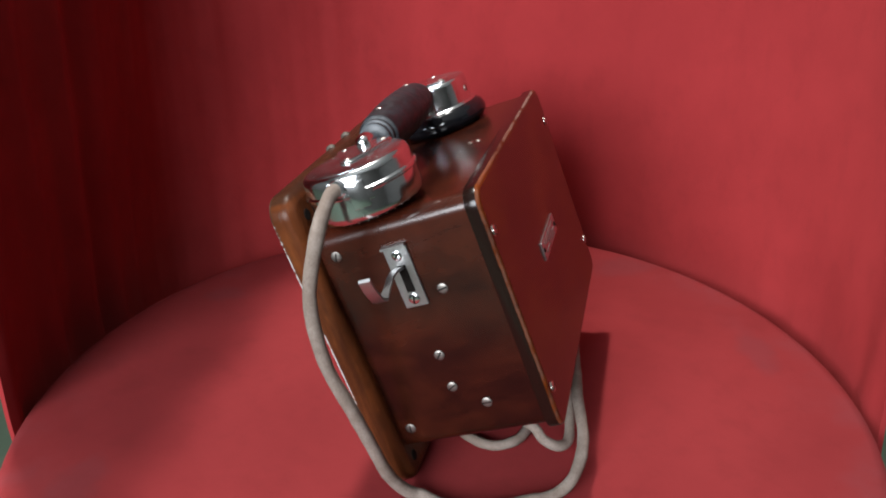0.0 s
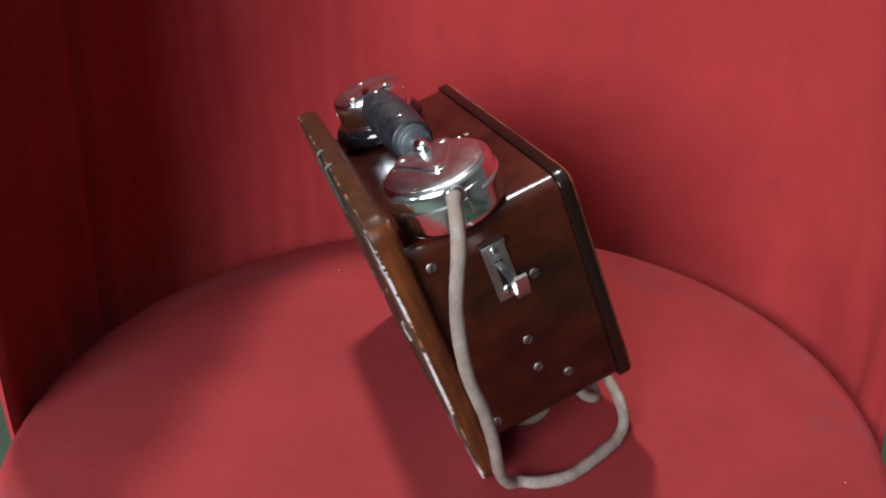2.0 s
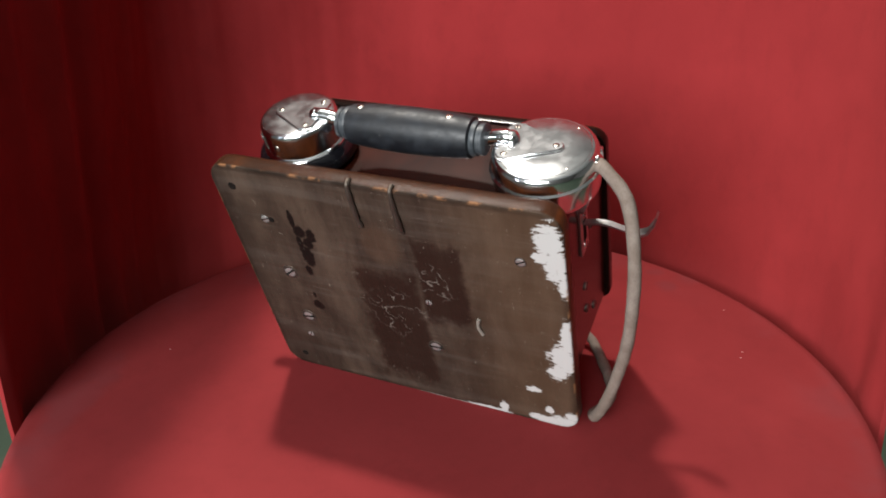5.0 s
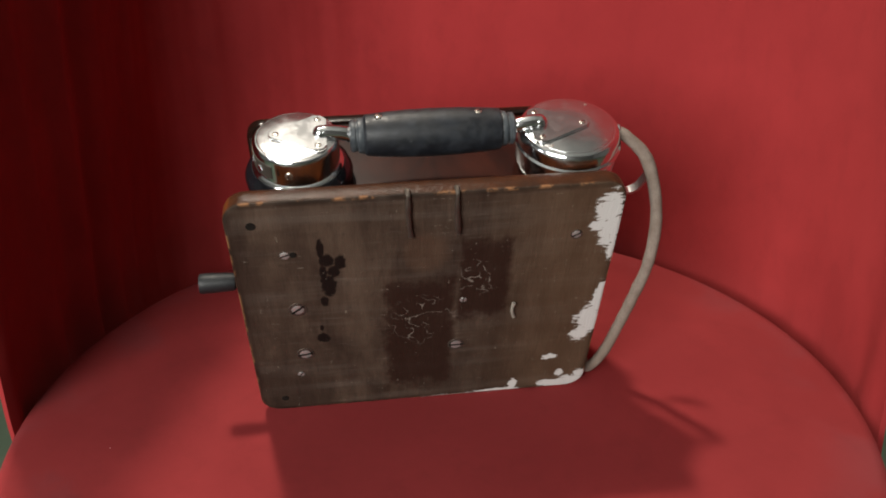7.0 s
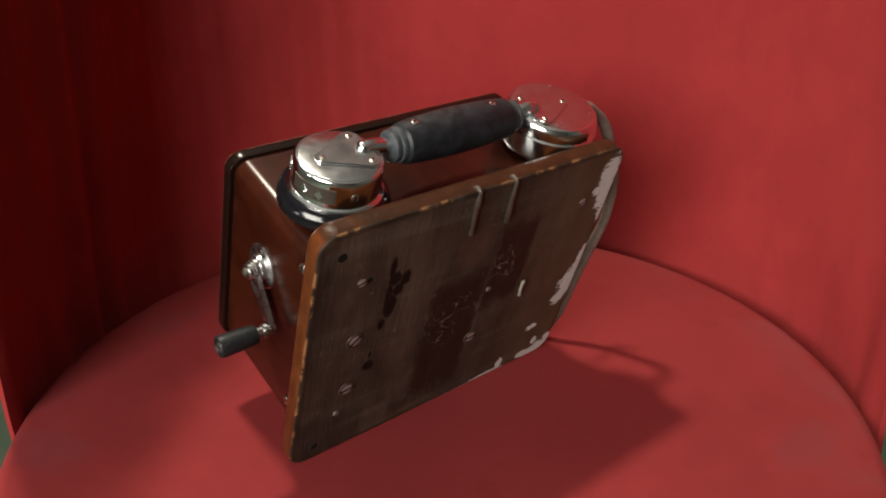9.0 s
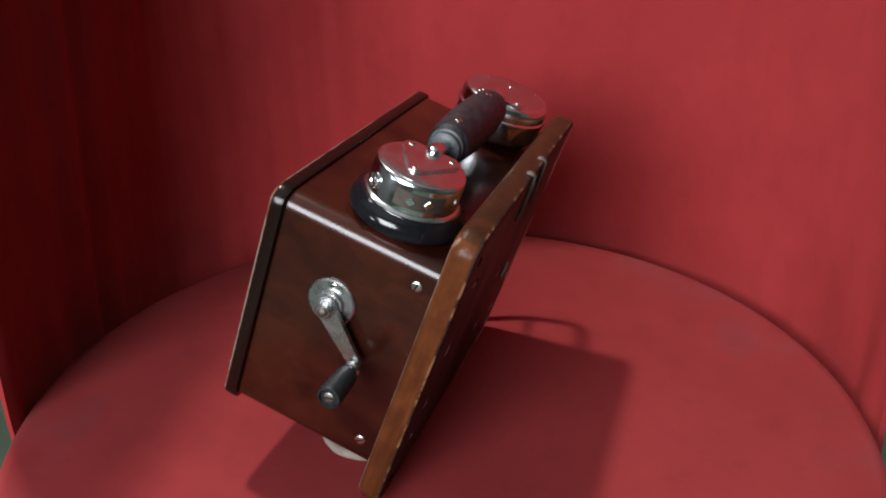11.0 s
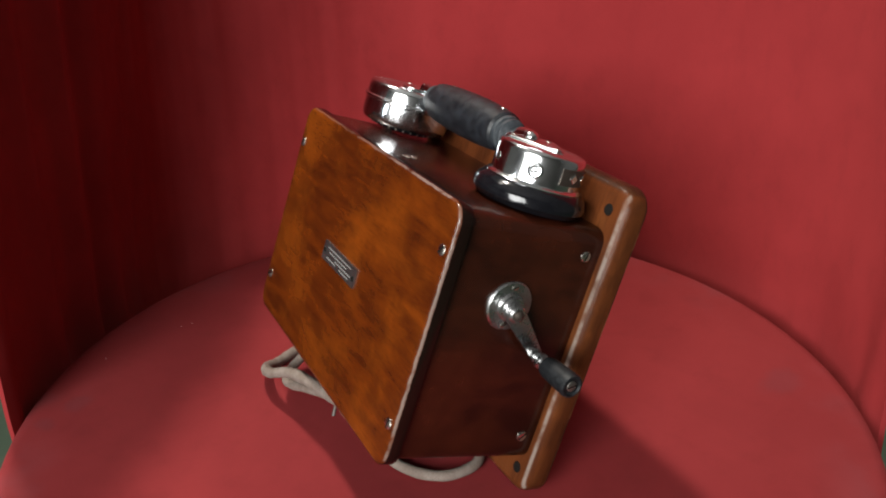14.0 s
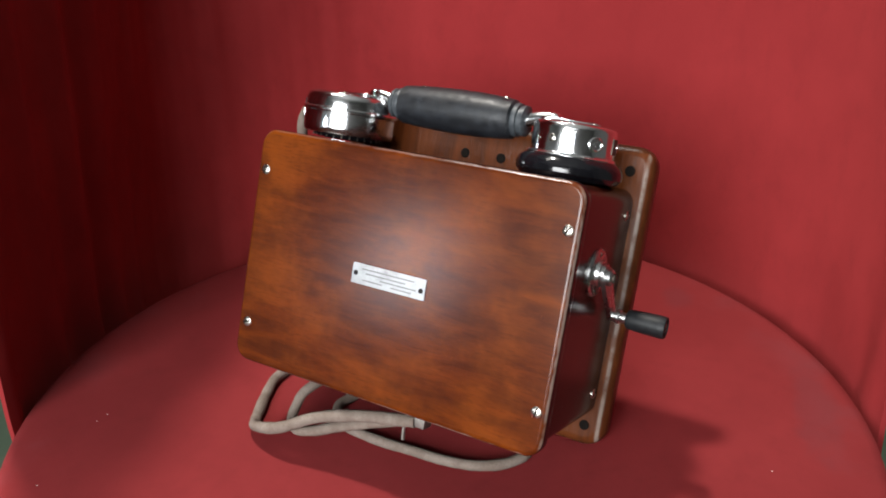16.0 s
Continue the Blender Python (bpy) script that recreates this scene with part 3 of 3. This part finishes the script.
    # cord loops under the case
    part("cord_loop", tube([(-0.050, -0.020, -0.078), (-0.055, -0.026, -0.098), (-0.062, -0.036, -0.1075), (-0.067, -0.052, -0.1138), (-0.058, -0.0655, -0.1187), (-0.042, -0.0710, -0.1207), (-0.017, -0.0722, -0.1211), (0.008, -0.0702, -0.1204), (0.033, -0.0683, -0.1197), (0.0535, -0.0630, -0.1178), (0.069, -0.0530, -0.1141), (0.0772, -0.0390, -0.1090), (0.0745, -0.020, -0.1021), (0.060, -0.012, -0.0955), (0.045, -0.015, -0.080)], 0.0036, 12, 6, 0.1), CORD, t, "grey braided cord loop under the case")
    part("cord_loop", tube([(-0.055, -0.050, -0.078), (-0.066, -0.070, -0.088), (-0.0739, -0.0867, -0.0985), (-0.0765, -0.0915, -0.1085), (-0.0739, -0.0984, -0.1172), (-0.0647, -0.1032, -0.1205), (-0.0500, -0.1040, -0.1165), (-0.033, -0.1042, -0.1085), (-0.008, -0.1045, -0.0980), (0.022, -0.104, -0.0865)], 0.0036, 12, 6, 0.1), CORD, t, "grey braided cord loop under the case")
    part("cord_clamp", box(0.020, 0.034, -0.1085, -0.098, -0.0885, -0.0765, 0.001, 2), WORN_SCREW, t, "small metal cord clamp under the case")
    part("wire_end", tube([(0.019, -0.1040, -0.0865), (0.0175, -0.1035, -0.0935), (0.0178, -0.1030, -0.1010)], 0.0012, 8, 4), WORN_SCREW, t, "short bare wire end")
    return t


TELEPHONE = telephone()


def handset():
    t = tagged(new("handset"), "nickel and black telephone handset lying on the case", "handset")
    # receiver
    rx, ry, tx, ty = 0.0770, -0.0528, -0.0945, -0.0515
    part("earpiece", lathe([(0.0, 0.0772), (0.024, 0.0772), (0.0305, 0.0782), (0.0335, 0.0815), (0.0338, 0.0850), (0.0322, 0.0890), (0.0290, 0.0915), (0.0, 0.0918)], 48, pose(rx, ry, 0)), EBONITE, t, "glossy black ebonite earpiece")
    cap = part("receiver_cap", lathe([(0.0, 0.0905), (0.0282, 0.0905), (0.0285, 0.0922), (0.0276, 0.0932), (0.0263, 0.0938), (0.0262, 0.1085), (0.0258, 0.1105), (0.0250, 0.1115), (0.0244, 0.1117), (0.0238, 0.1117), (0.0, 0.1117)], 64, pose(rx, ry, 0)), CHROME, t, "polished nickel receiver cap")
    # transmitter
    mouth = part("transmitter_cap", lathe([(0.0, 0.0815), (0.0285, 0.0815), (0.0308, 0.0820), (0.0320, 0.0835), (0.0325, 0.0860), (0.0326, 0.0965), (0.0338, 0.0975), (0.0338, 0.0990), (0.0325, 0.1000), (0.0322, 0.1060), (0.0314, 0.1085), (0.0300, 0.1097), (0.0290, 0.1101), (0.0282, 0.1101), (0.0, 0.1101)], 72, pose(tx, ty, 0)), CHROME, t, "polished nickel transmitter case")
    part("mouthpiece", lathe([(0.0, 0.0785), (0.021, 0.0785), (0.0245, 0.0796), (0.0250, 0.0822), (0.0, 0.0822)], 40, pose(tx, ty, 0)), EBONITE, t, "black perforated mouthpiece")
    for k in range(28):
        a = 2 * math.pi * k / 28
        part("grille_bead", lathe([(0.0007, 0), (0.0006, 0.0005), (0, 0.0006)], 8, toward(tx + 0.0248 * math.cos(a), ty + 0.0248 * math.sin(a), 0.0800, math.cos(a), math.sin(a), 0)), IRON, mouth)

    def triangle_plate(parent, tip, base, cy, half, z):
        """Rounded three-cornered plate from its tip, which points outward, to its base beside the grip."""
        corners = [(tip, cy, 0.0048), (base, cy + half, 0.0052), (base, cy - half, 0.0052)]
        cloud = sorted({(round(px + r * math.cos(k * math.pi / 12), 6), round(py + r * math.sin(k * math.pi / 12), 6)) for px, py, r in corners for k in range(24)})
        hull = []
        for pts in (cloud, cloud[::-1]):
            side = []
            for q in pts:
                while len(side) > 1 and (side[-1][0] - side[-2][0]) * (q[1] - side[-2][1]) - (side[-1][1] - side[-2][1]) * (q[0] - side[-2][0]) <= 0:
                    side.pop()
                side.append(q)
            hull += side[:-1]
        bm = bmesh.new()
        lo = [bm.verts.new((x, y, z - 0.0002)) for x, y in hull]
        hi = [bm.verts.new((x, y, z + 0.0022)) for x, y in hull]
        bm.faces.new(lo)
        top = bm.faces.new(hi)
        for k in range(len(hull)):
            j = (k + 1) % len(hull)
            bm.faces.new((lo[k], lo[j], hi[j], hi[k]))
        bmesh.ops.bevel(bm, geom=list(top.edges), offset=0.0010, segments=3, affect="EDGES")
        pl = part("fork_plate", bm, BRUSHED, parent, "rounded three-cornered nickel plate", 50)
        for i, (px, py, r) in enumerate(corners):
            screw(pl, px, py, z + 0.0021, (0, 0, 1), 0.0020, 40 * i + 15, SCREW)

    for owner, ox, oy, r, z in ((cap, rx, ry, 0.0236, 0.1117), (mouth, tx, ty, 0.0280, 0.1101)):
        part("cap_top", lathe([(r, z - 0.0004), (r, z + 0.0001), (r - 0.0012, z + 0.0005), (r * 0.5, z + 0.0006), (0, z + 0.0006)], 64, pose(ox, oy, 0)), BRUSHED, owner, "hazed nickel disc")
    triangle_plate(cap, rx + 0.0117, rx - 0.0138, ry, 0.0128, 0.1117)
    triangle_plate(mouth, tx - 0.0075, tx + 0.0205, ty, 0.0128, 0.1101)
    for a in (-2.2, 2.4, 0.9):
        part("pin", lathe([(0.0012, 0), (0.0009, 0.0006), (0, 0.0008)], 10, pose(tx + 0.0255 * math.cos(a), ty + 0.0255 * math.sin(a), 0.1100)), SCREW, mouth)
    for a in (-100, 80):
        c, s = math.cos(radians(a)), math.sin(radians(a))
        screw(cap, rx + 0.0260 * c, ry + 0.0260 * s, 0.1015, (c, s, 0), 0.0024, a, SCREW)
    # stamped band, medallion and lozenge on the receiver's rim
    band = bmesh.new()
    rows_ = []
    for k in range(15):
        a = radians(-6 + 62 * k / 14)
        rows_.append([band.verts.new((rx + r * math.cos(a), ry + r * math.sin(a), z)) for r, z in ((0.0258, 0.0965), (0.0267, 0.0968), (0.0267, 0.1062), (0.0258, 0.1065))])
    for p0, p1 in zip(rows_, rows_[1:]):
        for k in range(4):
            band.faces.new((p0[k], p0[(k + 1) % 4], p1[(k + 1) % 4], p1[k]))
    band.faces.new(rows_[0])
    band.faces.new(rows_[-1])
    part("stamped_band", band, IRON, cap, "dark stamped metal band")
    for a, rim in ((-40, 0.0262),):
        c, sn = math.cos(radians(a)), math.sin(radians(a))
        part("medallion", lathe([(0.0046, -0.0004), (0.0046, 0.0007), (0.0040, 0.0010), (0.0034, 0.0005), (0.0018, 0.0004), (0.0014, 0.0010), (0, 0.0012)], 20, toward(rx + rim * c, ry + rim * sn, 0.1012, c, sn, 0)), CHROME, cap, "round stamped medallion")
    for a in (14, 36):
        bm = box(-0.0021, 0.0021, -0.0007, 0.0007, -0.0021, 0.0021, 0.0003, 1)
        c, sn = math.cos(radians(a)), math.sin(radians(a))
        bm.transform(Matrix.Translation((rx + 0.0267 * c, ry + 0.0267 * sn, 0.1014)) @ pose(0, 0, 0, 0, 0, a + 90) @ pose(0, 0, 0, 0, 45, 0))
        part("lozenge", bm, CHROME, cap)
    # cord socket and its bracket on the rim of the transmitter
    for a, w2, z0, z1 in ((197, 0.0050, 0.0895, 0.1045), (206, 0.0030, 0.0925, 0.0985)):
        c, sn = math.cos(radians(a)), math.sin(radians(a))
        bm = box(-w2, w2, -0.0009, 0.0011, z0, z1, 0.0005, 2)
        bm.transform(Matrix.Translation((tx + 0.0328 * c, ty + 0.0328 * sn, 0)) @ pose(0, 0, 0, 0, 0, a + 90))
        part("bracket", bm, CHROME, mouth)
    part("cord_socket", lathe([(0.0052, -0.004), (0.0052, 0.0012), (0.0044, 0.0020), (0.0034, 0.0020)], 20, toward(tx - 0.0318, ty, 0.1035, -1, 0, 0.15)), CHROME, mouth)
    # handle
    prof = [(0.0, -0.0500), (0.0112, -0.0500), (0.0128, -0.0490), (0.0137, -0.040), (0.0145, -0.025), (0.0149, -0.007), (0.0146, 0.010), (0.0138, 0.024), (0.0127, 0.034), (0.0112, 0.0355), (0.0, 0.0355)]
    along = toward(0, -0.0523, 0.1098, 1, 0, 0)
    grip = part("handle", lathe(prof, 40, along), HANDLE, t, "worn black handset grip")
    for x in (-0.035, 0.0263):
        screw(grip, x, -0.0527, 0.1232, (0, 0, 1), 0.0024, 30, SCREW)
    for e, s in ((0.0352, 1), (-0.0497, -1)):
        part("collar", lathe([(0.0, 0), (0.0108, 0), (0.0112, 0.0010), (0.0108, 0.0034), (0.0094, 0.0040), (0.0094, 0.0052), (0.0100, 0.0056), (0.0100, 0.0078), (0.0085, 0.0088), (0.0, 0.0088)], 36, toward(e, -0.0523, 0.1098, s, 0, 0)), COLLAR, t, "grey worn collar")
        x0 = e + s * 0.008
        tip = 0.0615 if s > 0 else -0.0745
        part("fork_arm", tube([(x0, -0.0523, 0.1105), (x0 + s * 0.006, -0.0523, 0.1125), (tip - s * 0.004, -0.0523, 0.1137), (tip, -0.0523, 0.1132)], 0.0046, 16, 6), CHROME, t, "nickel arm joining grip and cap")
        part("arm_end", lathe([(0.0048, -0.002), (0.0048, 0.0012), (0.0040, 0.0032), (0.0024, 0.0044), (0, 0.0048)], 20, pose(tip, -0.0523, 0.1132)), CHROME, t)
    # cord: hangs beside the case, lies on the cloth and climbs to the clamp
    cord = [(-0.1250, -0.0508, 0.1038), (-0.1330, -0.0470, 0.1010), (-0.1466, -0.0391, 0.0867), (-0.1541, -0.0236, 0.0560), (-0.1543, -0.0156, 0.0184), (-0.1504, -0.0155, -0.0164), (-0.1440, -0.0135, -0.0469), (-0.1362, -0.0105, -0.0745), (-0.1290, -0.0130, -0.0935), (-0.1250, -0.0205, -0.1022), (-0.1300, -0.0315, -0.1062), (-0.1310, -0.0490, -0.1126), (-0.1232, -0.0679, -0.1195), (-0.1150, -0.0830, -0.1250), (-0.1070, -0.0965, -0.1290), (-0.0951, -0.1085, -0.1264), (-0.0710, -0.1149, -0.1183), (-0.0426, -0.1131, -0.1026), (-0.0090, -0.1109, -0.0919), (0.0267, -0.1070, -0.0855)]
    part("cord", tube(cord, 0.0040, 14, 8, 0.12), CORD, t, "grey-beige braided cotton cord")
    return t


HANDSET = handset()


def motions():
    rows = [(k / 2, pose(0, 0, 0, 0, 0, SPEED * k / 2)) for k in range(33)]
    walk(TURNTABLE, rows)
    for thing in (TELEPHONE, HANDSET):
        walk(thing, [(t, m @ BASE) for t, m in rows])


motions()
